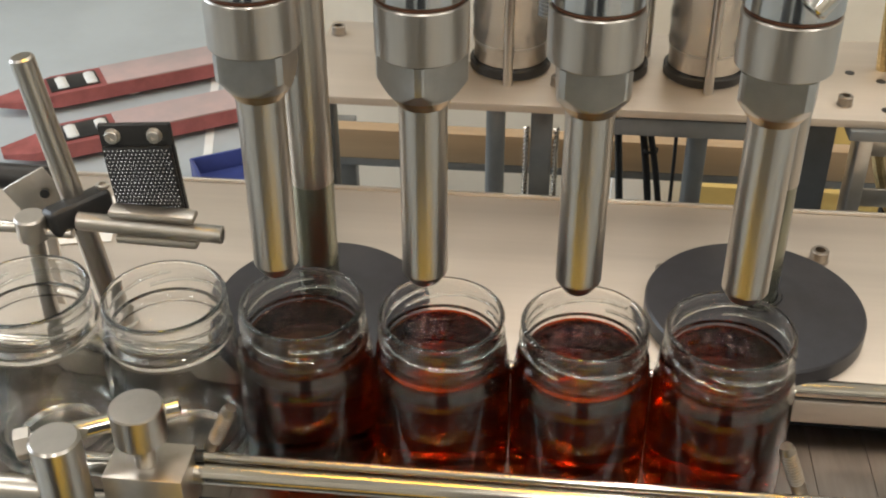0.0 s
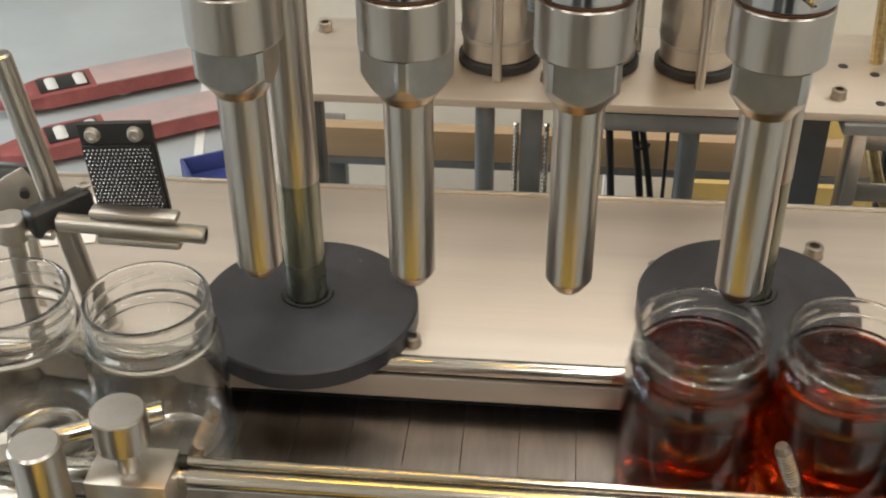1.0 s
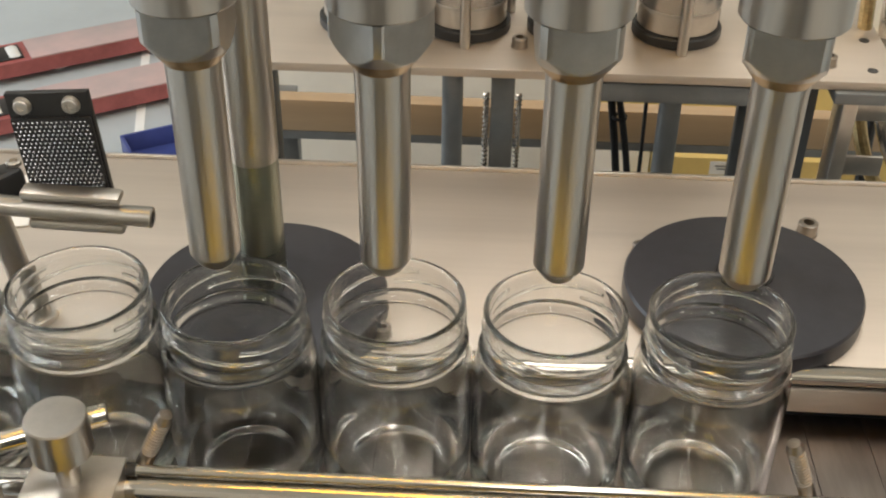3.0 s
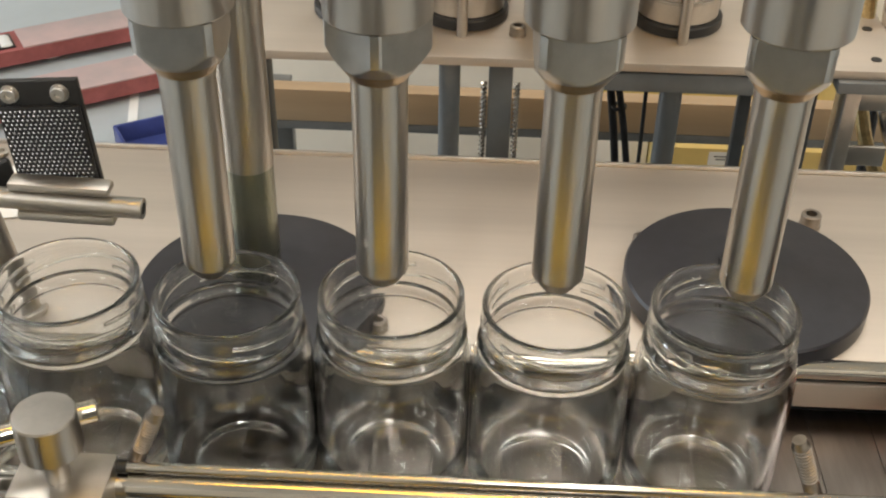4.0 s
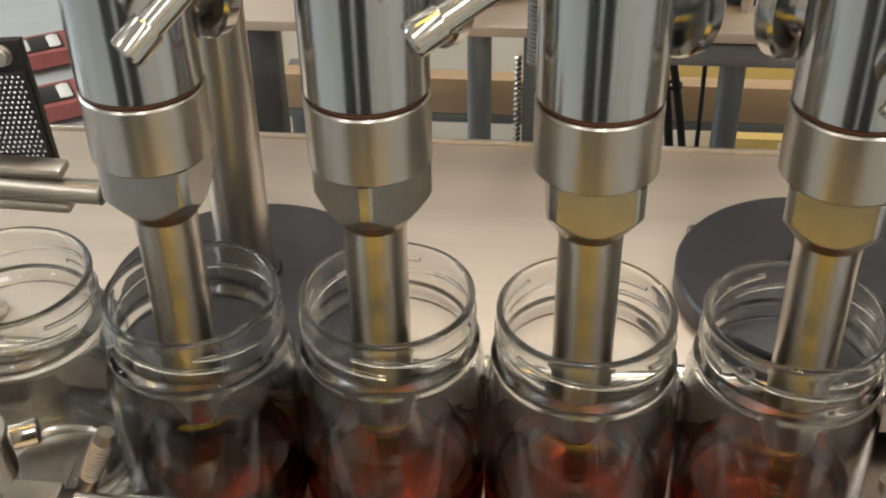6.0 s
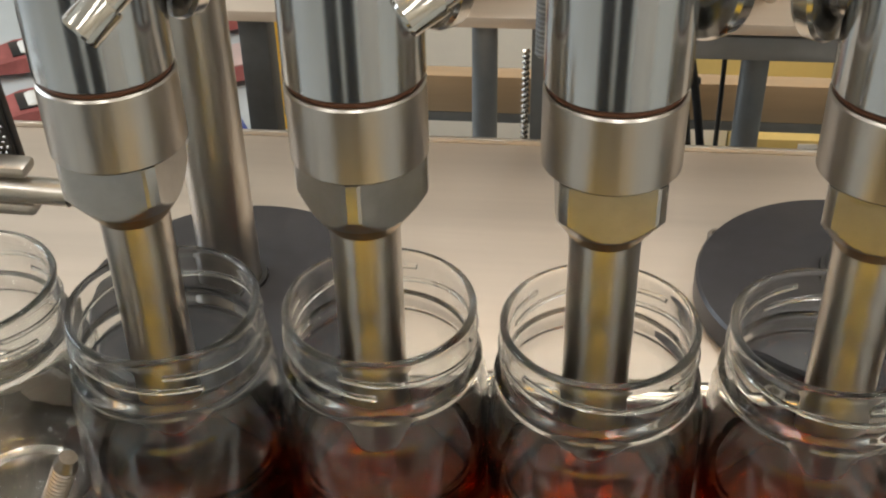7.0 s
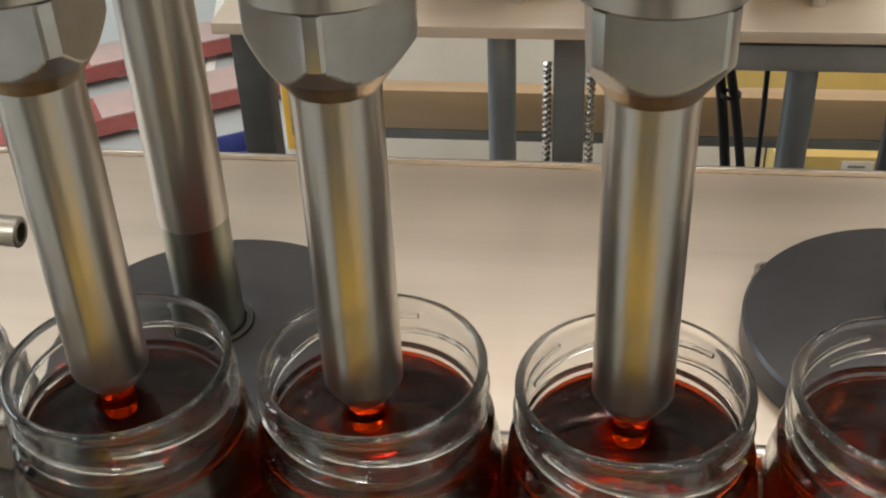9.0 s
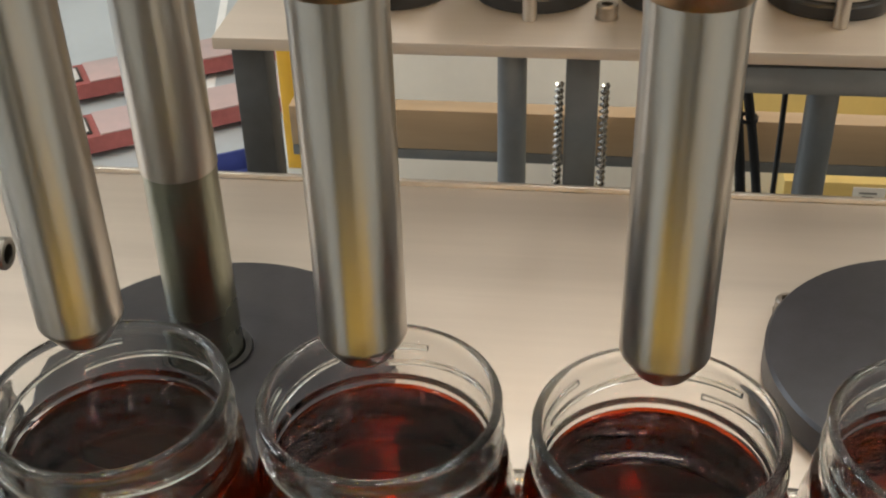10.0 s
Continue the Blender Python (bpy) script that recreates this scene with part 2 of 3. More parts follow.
def conveyor():
    c = thing("conveyor", pose(0, 0, 0), "steel slat chain conveyor carrying the jars", "conveyor")
    part("bed", at(box(1.20, 0.112, 0.145, 0.001), 0.0, 0.0, -0.0765), DARKFRAME, c)
    part("wear_strip", at(box(1.20, 0.005, 0.005, 0.0008), 0.0, 0.0585, -0.0028), BLACK, c, "black plastic wear strip")
    part("wear_strip", at(box(1.20, 0.006, 0.006, 0.0008), 0.0, -0.058, -0.002), BLACK, c, "black plastic wear strip")
    part("side_plate", at(box(1.20, 0.004, 0.16, 0.0008), 0.0, -0.0635, -0.075), SATIN, c)
    for x in (-0.45, 0.45):
        part("leg", at(box(0.05, 0.09, 0.751, 0.002), x, 0, -0.5245), FRAME, c)
    slat = box(0.03805, 0.1096, 0.004, 0.0003, 1)
    first = part("slat", at(slat, 0, 0, -0.002), BELT, c)
    for i in range(-15, 16):
        ob = first if i == -15 else new("slat", first.data)
        ob.parent = c
        ob.location = (i * 0.0382, 0, 0)
    return c


conveyor()


def guide_rail(name, y, z, x0, x1, r, label):
    g = thing(name, pose(x0, y, z), label, "guide rail", "guide rails of the conveyor")
    part("bar", place(rod(r, x1 - x0, 0.0008, 40), pose(0, 0, 0, 0, 90, 0)), POLISHED, g)
    return g


back_rail = guide_rail("guide_rail", 0.0490, 0.0385, -0.55, 0.55, 0.0062, "polished stainless guide rail behind the jars")
for bx in (0.03, 0.98):
    part("standoff", at(box(0.010, 0.010, 0.010, 0.001), bx, 0.008, 0.002), SATIN, back_rail)
front_rail = guide_rail("guide_rail", -0.0670, 0.0355, -0.267, 0.55, 0.0078, "polished stainless guide rail before the jars")
front_wire = guide_rail("guide_rail", -0.0645, 0.0470, -0.186, 0.55, 0.0030, "thin bright guide wire above the front rail")
part("end_cap", place(lathe([(0, 0), (0.0034, 0), (0.0038, 0.0006), (0.0038, 0.008), (0.0031, 0.008)], 24), pose(-0.002, 0, 0, 0, 90, 0)), BLACK, front_wire, "black plastic end cap")
for gx in (0.056, 0.70):
    part("standoff", at(box(0.010, 0.010, 0.014, 0.001), gx, 0.0, -0.008), SATIN, front_rail)


def foot_disc(x, y, label):
    d = thing("foot_disc", pose(x, y, DECK), label, "bearing flange", "flanges of the lifting columns")
    r = 0.0772
    part("flange", lathe([(0.018, 0), (r, 0), (r + 0.0008, 0.001), (r + 0.0008, 0.0135), (r - 0.0005, 0.0152), (0.040, 0.0205), (0.020, 0.0235),
                          (0.0182, 0.0230), (0.0178, 0.020), (0.0178, 0.001)], 96, closed=True), DISC, d)
    part("bushing", lathe([(0.0150, 0.002), (0.0178, 0.002), (0.0178, 0.0240), (0.0150, 0.0240)], 64, closed=True), BLACK, d)
    return d


DISC_L, DISC_R = (-0.1350, 0.0900), (0.1754, 0.1198)
foot_disc(*DISC_L, "dark grey domed plastic flange round the lifting column")
foot_disc(*DISC_R, "dark grey domed plastic flange beside the cap screws")
for sx, sy in ((0.2352, 0.2014), (-0.1733, 0.2024)):
    cap_screw(sx, sy, DECK, 0.0070, 0.0100)
for sx, sy in ((0.1134, 0.1702), (-0.0580, 0.0680), (0.1290, 0.0500), (-0.206, 0.064)):
    cap_screw(sx, sy, DECK, 0.0056, 0.0075, "small stainless cap screw at the flange rim")


# ---------------------------------------------------------------- lifting columns and nozzles
def lifting_column(x, y):
    c = thing("lifting_column", pose(x, y, 0), "bright steel lifting column sliding through its flange", "column", "lifting columns of the head")
    part("shaft", at(rod(0.0142, 0.32, 0.0008, 48), 0, 0, -0.155), OILED, c, "oily greenish lower shaft")
    part("sleeve", at(rod(0.0147, 0.52, 0.0005, 48), 0, 0, 0.1580), STEEL_TUBE, c, "clean brushed upper shaft")
    return c


columns = [lifting_column(*DISC_L), lifting_column(*DISC_R)]
NECK = 0.2655
NOZ_Y = 0.0010


def flat_radius(a0, half, start, end):
    def f(r, z, a):
        if start <= z <= end:
            b = (a - a0) % (math.pi / 2)
            b = min(b, math.pi / 2 - b)
            return min(r, half / math.cos(b))
        return r
    return f


def filling_nozzle(x, turn, port_turn, rod_from=None, rod_to=None):
    n = thing("filling_nozzle", pose(x, NOZ_Y, NECK), "stainless steel filling nozzle with milled flats and collar", "nozzle", "filling nozzles in a row")
    part("tube", lathe([(0.0075, -0.1135), (0.0075, -0.1197), (0.0088, -0.1199), (0.0094, -0.1190), (0.0134, -0.1130), (0.0137, -0.1122), (0.0137, -0.1110), (0.0137, -0.0075), (0.0137, -0.006),
                        (0.0140, -0.001), (0.0140, 0.004), (0.0075, 0.004)], 64, closed=True), STEEL_TUBE, n, "brushed outlet tube")
    part("tip_seal", lathe([(0.0, -0.1170), (0.0074, -0.1170), (0.0074, -0.1212), (0.006, -0.1216), (0.0, -0.1218)], 40), RUBBER, n, "brown rubber tip seal")
    cut = flat_radius(radians(turn), 0.0194, -1, 1)
    part("neck_cone", lathe([(0.0139, 0.0004), (0.0144, 0.0012), (0.0154, 0.0026), (0.0172, 0.0050), (0.0188, 0.0072), (0.0139, 0.0072)], 96, closed=True),
         TINTED, n, "amber tinted cone under the flats")
    prof = [(0.0139, 0.0073), (0.0189, 0.0073)] + [(0.0189 + 0.0061 * k / 8, 0.0073 + 0.0082 * k / 8) for k in range(1, 9)]
    part("wrench_section", lathe(prof + [(0.0252, 0.0164), (0.0252, 0.0318), (0.0139, 0.0318)], 120, closed=True, radius=cut),
         STEEL_FLAT, n, "milled wrench flats", angle=14)
    part("collar", lathe([(0.0141, 0.0320), (0.0248, 0.0320), (0.0257, 0.0330), (0.0257, 0.0344), (0.0257, 0.0606), (0.0257, 0.0616), (0.0250, 0.0625), (0.0141, 0.0625)], 96,
                         closed=True), STEEL_SATIN, n, "satin turned steel collar")
    part("seal", lathe([(0.0141, 0.0627), (0.0243, 0.0627), (0.0246, 0.0637), (0.0243, 0.0647), (0.0141, 0.0647)], 72, closed=True), RUBBER, n,
         "brown silicone seal ring")
    part("valve_body", lathe([(0.0141, 0.0649), (0.0250, 0.0649), (0.0256, 0.0656), (0.0256, 0.0670), (0.0256, 0.249), (0.0256, 0.250), (0.0240, 0.252), (0.0141, 0.252)], 96,
                             closed=True), STEEL, n, "polished valve body")
    # side port with its clamp ring
    mp = pose(0, 0, 0.100, 0, 0, port_turn) @ pose(0.0200, 0, 0, 0, 90, 0)
    port = part("side_port", place(lathe([(0.0120, 0.0), (0.0165, 0.0), (0.0165, 0.0070), (0.0250, 0.0080), (0.0262, 0.0095), (0.0262, 0.0145), (0.0250, 0.0160),
                                    (0.0200, 0.0162), (0.0192, 0.0150), (0.0120, 0.0150)], 64, closed=True), mp), STEEL, n, "side port with clamp rim")
    part("gasket", place(lathe([(0.0, 0.0152), (0.0120, 0.0152), (0.0188, 0.0154), (0.0188, 0.0168), (0.0145, 0.0170), (0.0, 0.0160)], 48), mp), RUBBER, port,
         "brown port gasket")
    if rod_from:
        lever = part("lever", place(rod(0.0055, (Vector(rod_to) - Vector(rod_from)).length, 0.0006, 32), along(rod_from, rod_to)), CHROME, n, "polished lever rod")
        part("lever_cap", place(lathe([(0, -0.006), (0.0062, -0.006), (0.0070, -0.005), (0.0070, 0.0065), (0.0066, 0.0075), (0.0050, 0.0075), (0, 0.0073)], 40),
                                along(rod_from, rod_to)), CHROME, lever, "turned end cap")
    return n


NOZ_X = [-0.1400, -0.0478, 0.0447, 0.1432]
nozzles = [
    filling_nozzle(NOZ_X[0], -92, 48, (0.0190, -0.046, 0.103), (0.070, -0.004, 0.153)),
    filling_nozzle(NOZ_X[1], -133, 40, (0.0290, -0.042, 0.108), (0.090, -0.012, 0.142)),
    filling_nozzle(NOZ_X[2], -86, 36),
    filling_nozzle(NOZ_X[3], -105, 142, (0.0030, -0.046, 0.086), (0.052, -0.022, 0.146)),
]


# ---------------------------------------------------------------- jars


def jar_meshes():
    outer = [(0.0, 0.0042), (0.022, 0.0034), (0.029, 0.0014), (0.0325, 0.0), (0.0375, 0.0006), (0.0422, 0.0040), (0.0435, 0.0085), (0.0436, 0.0110), (0.0436, 0.0140), (0.0436, 0.0820), (0.0436, 0.0855), (0.0430, 0.0905),
             (0.0408, 0.0950), (0.0393, 0.0970), (0.0393, 0.0985), (0.0408, 0.1000), (0.0412, 0.1020), (0.0404, 0.1040), (0.0388, 0.1052),
             (0.0382, 0.1070), (0.0382, 0.1090), (0.0382, 0.1220), (0.0383, 0.1236), (0.0388, 0.1250), (0.0390, 0.1264), (0.0385, 0.1276), (0.0374, 0.1280)]
    inner = [(0.0362, 0.1274), (0.0357, 0.1258), (0.0357, 0.1240), (0.0357, 0.1030), (0.0358, 0.1008), (0.0362, 0.0975), (0.0388, 0.0930), (0.0405, 0.0880), (0.0409, 0.0845), (0.0409, 0.0810),
             (0.0408, 0.0300), (0.0404, 0.0235), (0.0391, 0.0178), (0.0367, 0.0132), (0.0330, 0.0100), (0.0280, 0.0082), (0.0200, 0.0076), (0.0, 0.0084)]
    bm = lathe(outer + inner, 80)
    return bm


def thread_mesh():
    pts = []
    for i in range(27):
        u = i / 26
        a = u * radians(112)
        pts.append((0.0384 * math.cos(a), 0.0384 * math.sin(a), 0.1195 - 0.0085 * u))
    return sweep(pts, 0.0012, 8)


jar_master = None


def jar(x, y, label, turn=0.0):
    global jar_master
    m = pose(x, y, 0, 0, 0, turn)
    if jar_master is None:
        jar_master = part("glass_jar", jar_meshes(), GLASS, angle=50)
        first = part("thread", thread_mesh(), GLASS, jar_master)
        for k in range(1, 4):
            th = new("thread", first.data)
            th.parent = jar_master
            th.rotation_euler = (0, 0, k * math.pi / 2)
        tagged(jar_master, label, "jar", "jars on the conveyor")
        jar_master.matrix_world = m
        return jar_master
    ob = copy_thing(jar_master, m)
    ob["label"] = label
    return ob


LOWER = [(0, 0.0078), (0.0200, 0.0070), (0.0284, 0.0077), (0.0335, 0.0096), (0.0372, 0.0129), (0.0396, 0.0176), (0.0409, 0.0234), (0.0413, 0.0300), (0.0413, 0.0860), (0.0401, 0.0890)]
UPPER = [(0.0400, 0.0891), (0.0384, 0.0935), (0.0367, 0.0970), (0.0363, 0.0990), (0.0361, 0.1031), (0.0350, 0.1022), (0, 0.1020)]


def full_syrup(x, y, label):
    s = thing("syrup", pose(x, y, 0), label, "syrup", "syrup in the jars")
    part("filling", lathe(LOWER + UPPER, 72), SYRUP, s)
    return s


def rising_syrup(x, y, label):
    """The body of the syrup and, above the shoulder, its narrower neck with the surface."""
    s = thing("syrup", pose(x, y, 0), label, "syrup", "syrup in the jars")
    return s, part("lower_syrup", lathe(LOWER, 72), SYRUP, s), part("upper_syrup", lathe(UPPER, 72), SYRUP, s)


JX = [-0.1298, -0.0427, 0.0446, 0.1336]
JY = [-0.0125, -0.0065, -0.0110, -0.0080]
full_jars, empty_jars, fills = [], [], []
for i in range(4):
    full_jars.append((jar(-0.1246 + 0.0876 * i, (-0.0071, -0.0090, -0.0090, -0.0078)[i], "clear glass jar full of dark syrup on the conveyor", 23 * i), -0.1246 + 0.0876 * i,
                      (-0.0071, -0.0090, -0.0090, -0.0078)[i]))
for i in range(7):
    x1 = JX[3 - i] if i < 4 else JX[0] - 0.0878 * (i - 3)
    y1 = JY[3 - i] if i < 4 else (-0.0073, -0.0080, -0.0060)[i - 4]
    x0 = -0.2123 - 0.0878 * i
    lab = "clear glass jar being filled under a nozzle" if i < 4 else "empty clear glass jar waiting on the conveyor"
    empty_jars.append((jar(x0, y1, lab, 31 * i + 12), x0, x1, y1))
done = [full_syrup(x, y, "dark amber syrup filling a moving jar") for ob, x, y in full_jars]
rising = [rising_syrup(x1, y1, "dark amber syrup rising in a jar") for ob, x0, x1, y1 in empty_jars[:4]]
streams, threads = [], []
for n in nozzles:
    streams.append(part("syrup_stream", lathe([(0, -0.020), (0.0060, -0.020), (0.0068, -0.012), (0.0062, 0.010), (0.0066, 0.060), (0, 0.062)], 24), STREAM, n,
                        "amber syrup stream from the tip"))
    threads.append(part("syrup_thread", rod(0.0009, 0.042, 0.0002, 10), STREAM, n, "thin syrup thread dripping from the tip"))


# ---------------------------------------------------------------- rear frame and shelf
def rear_shelf():
    s = thing("rear_shelf", Matrix.Translation(REAR), "brushed stainless shelf plate on grey posts behind the table", "shelf")
    part("plate", at(box(0.516, 0.160, 0.0075, 0.0008), 0.043, 0.460, SHELF - REAR.z - 0.00375), BRUSHED_X, s, "brushed shelf plate")
    part("under_rail", at(box(0.160, 0.014, 0.016, 0.001), 0.135, 0.392, SHELF - REAR.z - 0.0190), FRAME, s)
    for x, y, r in ((-0.0464, 0.400, 0.0085), (0.1287, 0.405, 0.0090)):
        part("post", at(rod(r, 0.98, 0.001, 32), x, y, -0.90), FRAME, s)
    part("post", at(box(0.019, 0.012, 0.93, 0.002), -0.0062, 0.400, -0.385), FRAME, s)
    part("post", at(box(0.020, 0.020, 0.93, 0.0015), -0.198, 0.400, -0.385), DARKFRAME, s)
    part("post", at(box(0.030, 0.030, 0.93, 0.0015), 0.232, 0.430, -0.385), DARKFRAME, s)
    part("post", at(box(0.012, 0.028, 0.93, 0.0015), 0.2685, 0.410, -0.385), SATIN, s)
    part("post", at(box(0.010, 0.010, 0.93, 0.001), 0.195, 0.440, -0.385), DARKFRAME, s)
    part("foot", at(rod(0.008, 0.008, 0.001, 24), 0.262, 0.385, SHELF - REAR.z - 0.0160), DARKFRAME, s)
    part("corner_bracket", at(box(0.040, 0.030, 0.010, 0.0015), 0.268, 0.390, SHELF - REAR.z - 0.0126), FRAME, s)
    part("web", at(box(0.034, 0.003, 0.020, 0.0008), 0.2920, 0.410, 0.048), SATIN, s)
    part("web", at(box(0.034, 0.003, 0.018, 0.0008), 0.2920, 0.410, -0.004), SATIN, s)
    # flat black discs on the plate paint in the shade inside the holes
    for hx, hy in ((0.262, 0.470), (0.280, 0.400), (0.286, 0.455)):
        part("bolt_hole", at(rod(0.0042, 0.0006, 0.0001, 20), hx, hy, SHELF - REAR.z - 0.0001), BLACK, s, "black disc painting in the dark of a hole")
    return s


rear_shelf()
for sx, sy in ((0.0257, 0.3560), (-0.1835, 0.444), (0.2670, 0.342)):
    cap_screw(sx, sy, SHELF, 0.0062, 0.0085, "stainless cap screw on the shelf plate")


def drive_chain(x, y):
    c = thing("drive_chain", pose(x, y, 0), "shiny twisted steel drive chain beside a post", "chain", "drive chains")
    for s in (0, math.pi):
        pts = [(0.0018 * math.cos(2 * math.pi * i / 8 + s), 0.0018 * math.sin(2 * math.pi * i / 8 + s), -0.20 + 0.0010 * i) for i in range(278)]
        part("strand", sweep(pts, 0.0011, 6), POLISHED, c)
    return c


drive_chain(0.0008, 0.3295)
drive_chain(0.0268, 0.3295)


def dosing_cylinder(x, y):
    d = thing("dosing_cylinder", pose(x, y, SHELF), "steel dosing cylinder with dark foot ring under clear film", "cylinder", "dosing cylinders on the shelf")
    part("foot_ring", lathe([(0.028, 0), (0.0355, 0), (0.0362, 0.001), (0.0362, 0.0075), (0.0352, 0.0085), (0.028, 0.0085)], 64, closed=True), BLACK, d, "black foot ring")
    part("barrel", lathe([(0, 0.002), (0.0315, 0.002), (0.0318, 0.003), (0.0318, 0.30), (0, 0.30)], 64), POLISHED, d, "polished barrel")
    part("band", lathe([(0.0319, 0.010), (0.0324, 0.010), (0.0324, 0.028), (0.0319, 0.028)], 64, closed=True), SATIN, d, "matt lower band")
    bm = lathe([(0.0335 + 0.0006 * math.sin(i * 1.7), 0.026 + 0.006 * i) for i in range(30)], 72,
               radius=lambda r, z, a: r + 0.0011 * noise.noise(Vector((4 * math.cos(a) + x * 90, 4 * math.sin(a), z * 90))))
    part("film", bm, FILM, d, "crinkled clear wrapping film", angle=70)
    part("tie_rod", at(rod(0.0042, 0.30, 0.0005, 28), 0, -0.0435, 0), STEEL_TUBE, d, "steel tie rod")
    part("tie_rod", at(rod(0.0042, 0.30, 0.0005, 28), 0.036, 0.030, 0), STEEL_TUBE, d, "steel tie rod")
    return d


for cx in (-0.1035, -0.0179, 0.0680, 0.1539):
    dosing_cylinder(cx, 0.3940)


def cable(name, pts, r, m, label):
    c = part(name, sweep([Vector(q) + REAR for q in pts], r, 10), m)
    tagged(c, label, "cable", "cables behind the table")
    return c


cable("cable", bezier((0.078, 0.436, 0.078), (0.084, 0.434, 0.03), (0.098, 0.430, -0.01), (0.112, 0.432, -0.25)), 0.0034, CABLE, "black cable hanging under the shelf")
cable("cable", bezier((0.084, 0.430, 0.078), (0.088, 0.428, 0.03), (0.112, 0.424, -0.005), (0.121, 0.428, -0.25)), 0.0030, CABLE, "black cable tied beside another one")
cable("cable", bezier((0.1145, 0.446, 0.078), (0.1145, 0.446, 0.03), (0.1175, 0.446, 0.0), (0.1165, 0.446, -0.25)), 0.0018, CABLE, "thin black cable under the shelf")
cable("cable", bezier((0.060, 0.440, 0.078), (0.060, 0.440, 0.03), (0.070, 0.430, 0.0), (0.080, 0.430, -0.25)), 0.0036, CABLE, "black cable behind the rear posts")
part("cable_tie", at(lathe([(0.0052, -0.0012), (0.0064, -0.0012), (0.0064, 0.0012), (0.0052, 0.0012)], 20, closed=True), 0.1125, 0.3645, 0.041), CABLE)
tagged(bpy.data.objects["cable_tie"], "black cable tie round two cables", "cable tie")
cable("hose", bezier((0.294, 0.52, 0.38), (0.292, 0.49, 0.10), (0.276, 0.46, -0.02), (0.350, 0.45, -0.075), 30), 0.0062, GOLDHOSE, "shiny golden metal hose at the frame")
cable("hose", bezier((0.308, 0.51, 0.38), (0.304, 0.47, 0.10), (0.290, 0.45, 0.0), (0.355, 0.44, -0.045), 30), 0.0055, POLISHED, "bright braided metal hose at the frame")
cable("hose", bezier((0.330, 0.53, 0.38), (0.330, 0.53, 0.15), (0.330, 0.53, 0.05), (0.345, 0.53, -0.25), 30), 0.0050, CABLE, "black hose at the frame")


def spindle():
    s = thing("threaded_spindle", pose(0.0138, 0.300, 0.0), "dark threaded lifting spindle behind the nozzles", "spindle")
    prof = [(0, 0.193)]
    for i in range(60):
        prof += [(0.0058, 0.193 + 0.0032 * i), (0.0066, 0.1938 + 0.0032 * i), (0.0066, 0.1950 + 0.0032 * i), (0.0058, 0.1958 + 0.0032 * i)]
    prof.append((0, 0.39))
    part("screw", lathe(prof, 28), FRAME, s)
    return s


lift_spindle = spindle()


# ---------------------------------------------------------------- things behind the machine
def far_things():
    b = thing("pallet_rack", pose(0, 0, 0), "tan boarded rack beam with a grey lower rail", "rack")
    part("board", at(box(0.88, 0.020, 0.0380, 0.001), 0.20, 0.620, -0.1060), TANBEAM, b, "tan wooden board")
    part("lower_rail", at(box(0.88, 0.018, 0.0100, 0.001), 0.20, 0.619, -0.1302), FRAME, b)
    for x in (-0.225, 0.625):
        part("upright", at(box(0.03, 0.02, 0.81, 0.001), x, 0.640, -0.495), FRAME, b)
    c = thing("cabinet_panel", pose(0.085, 0.850, -0.9), "cream painted machine panel with a yellow edge strip", "panel")
    part("sheet", at(box(0.800, 0.02, 1.20, 0.002), 0, 0, 0.600), CREAM, c)
    part("edge_strip", at(box(0.015, 0.004, 0.560, 0.0008), -0.3900, -0.013, 0.900, 0, 0, 0), YSTRIP, c, "yellow marking strip")
    c = thing("cabinet_panel", pose(0.339, 0.810, -0.9), "glossy ochre yellow machine panel with a folded rim", "panel")
    part("sheet", at(box(0.400, 0.02, 0.790, 0.002), 0, 0, 0.395), YELLOW, c)
    part("rim", at(box(0.404, 0.026, 0.008, 0.001), 0, 0, 0.794), YELLOW, c)
    y = thing("carton", pose(0.312, 0.750, -0.9), "ochre cardboard carton with a white label", "carton")
    part("case", at(box(0.217, 0.08, 0.701, 0.002), 0, 0, 0.3505), YELLOW, y)
    part("label", at(box(0.030, 0.0006, 0.018, 0), -0.030, -0.0406, 0.688), WHITE, y, "white paper label")
    for k in range(2):
        part("print_bar", at(box(0.016 - 0.005 * k, 0.0004, 0.0016, 0), -0.031, -0.0412, 0.691 - 0.004 * k), FRAME, y)
    p = part("wrapped_package", at(box(0.100, 0.03, 0.702, 0.001), 0.152, 0.770, -0.549), WHITE)
    tagged(p, "white wrapped stack behind the cables", "package")
    s = part("floor_marking", at(box(0.022, 2.2, 0.002, 0), -0.823, 1.86, -0.8990, 0, 0, 12.5), WHITE)
    tagged(s, "white marking tape on the floor", "floor marking")
    # blue crate
    cr = thing("crate", pose(-0.735, 1.79, -0.9, 0, 0, 30), "blue plastic crate on the floor", "crate")
    part("wall", at(box(0.17, 0.008, 0.055, 0.003), 0, -0.07, 0.0275), BLUE, cr)
    part("wall", at(box(0.17, 0.008, 0.055, 0.003), 0, 0.07, 0.0275), BLUE, cr)
    part("wall", at(box(0.008, 0.132, 0.055, 0.003), -0.081, 0, 0.0275), BLUE, cr)
    part("wall", at(box(0.008, 0.132, 0.055, 0.003), 0.081, 0, 0.0275), BLUE, cr)
    part("base", at(box(0.154, 0.132, 0.01, 0.003), 0, 0, 0.006), BLUE, cr)


far_things()


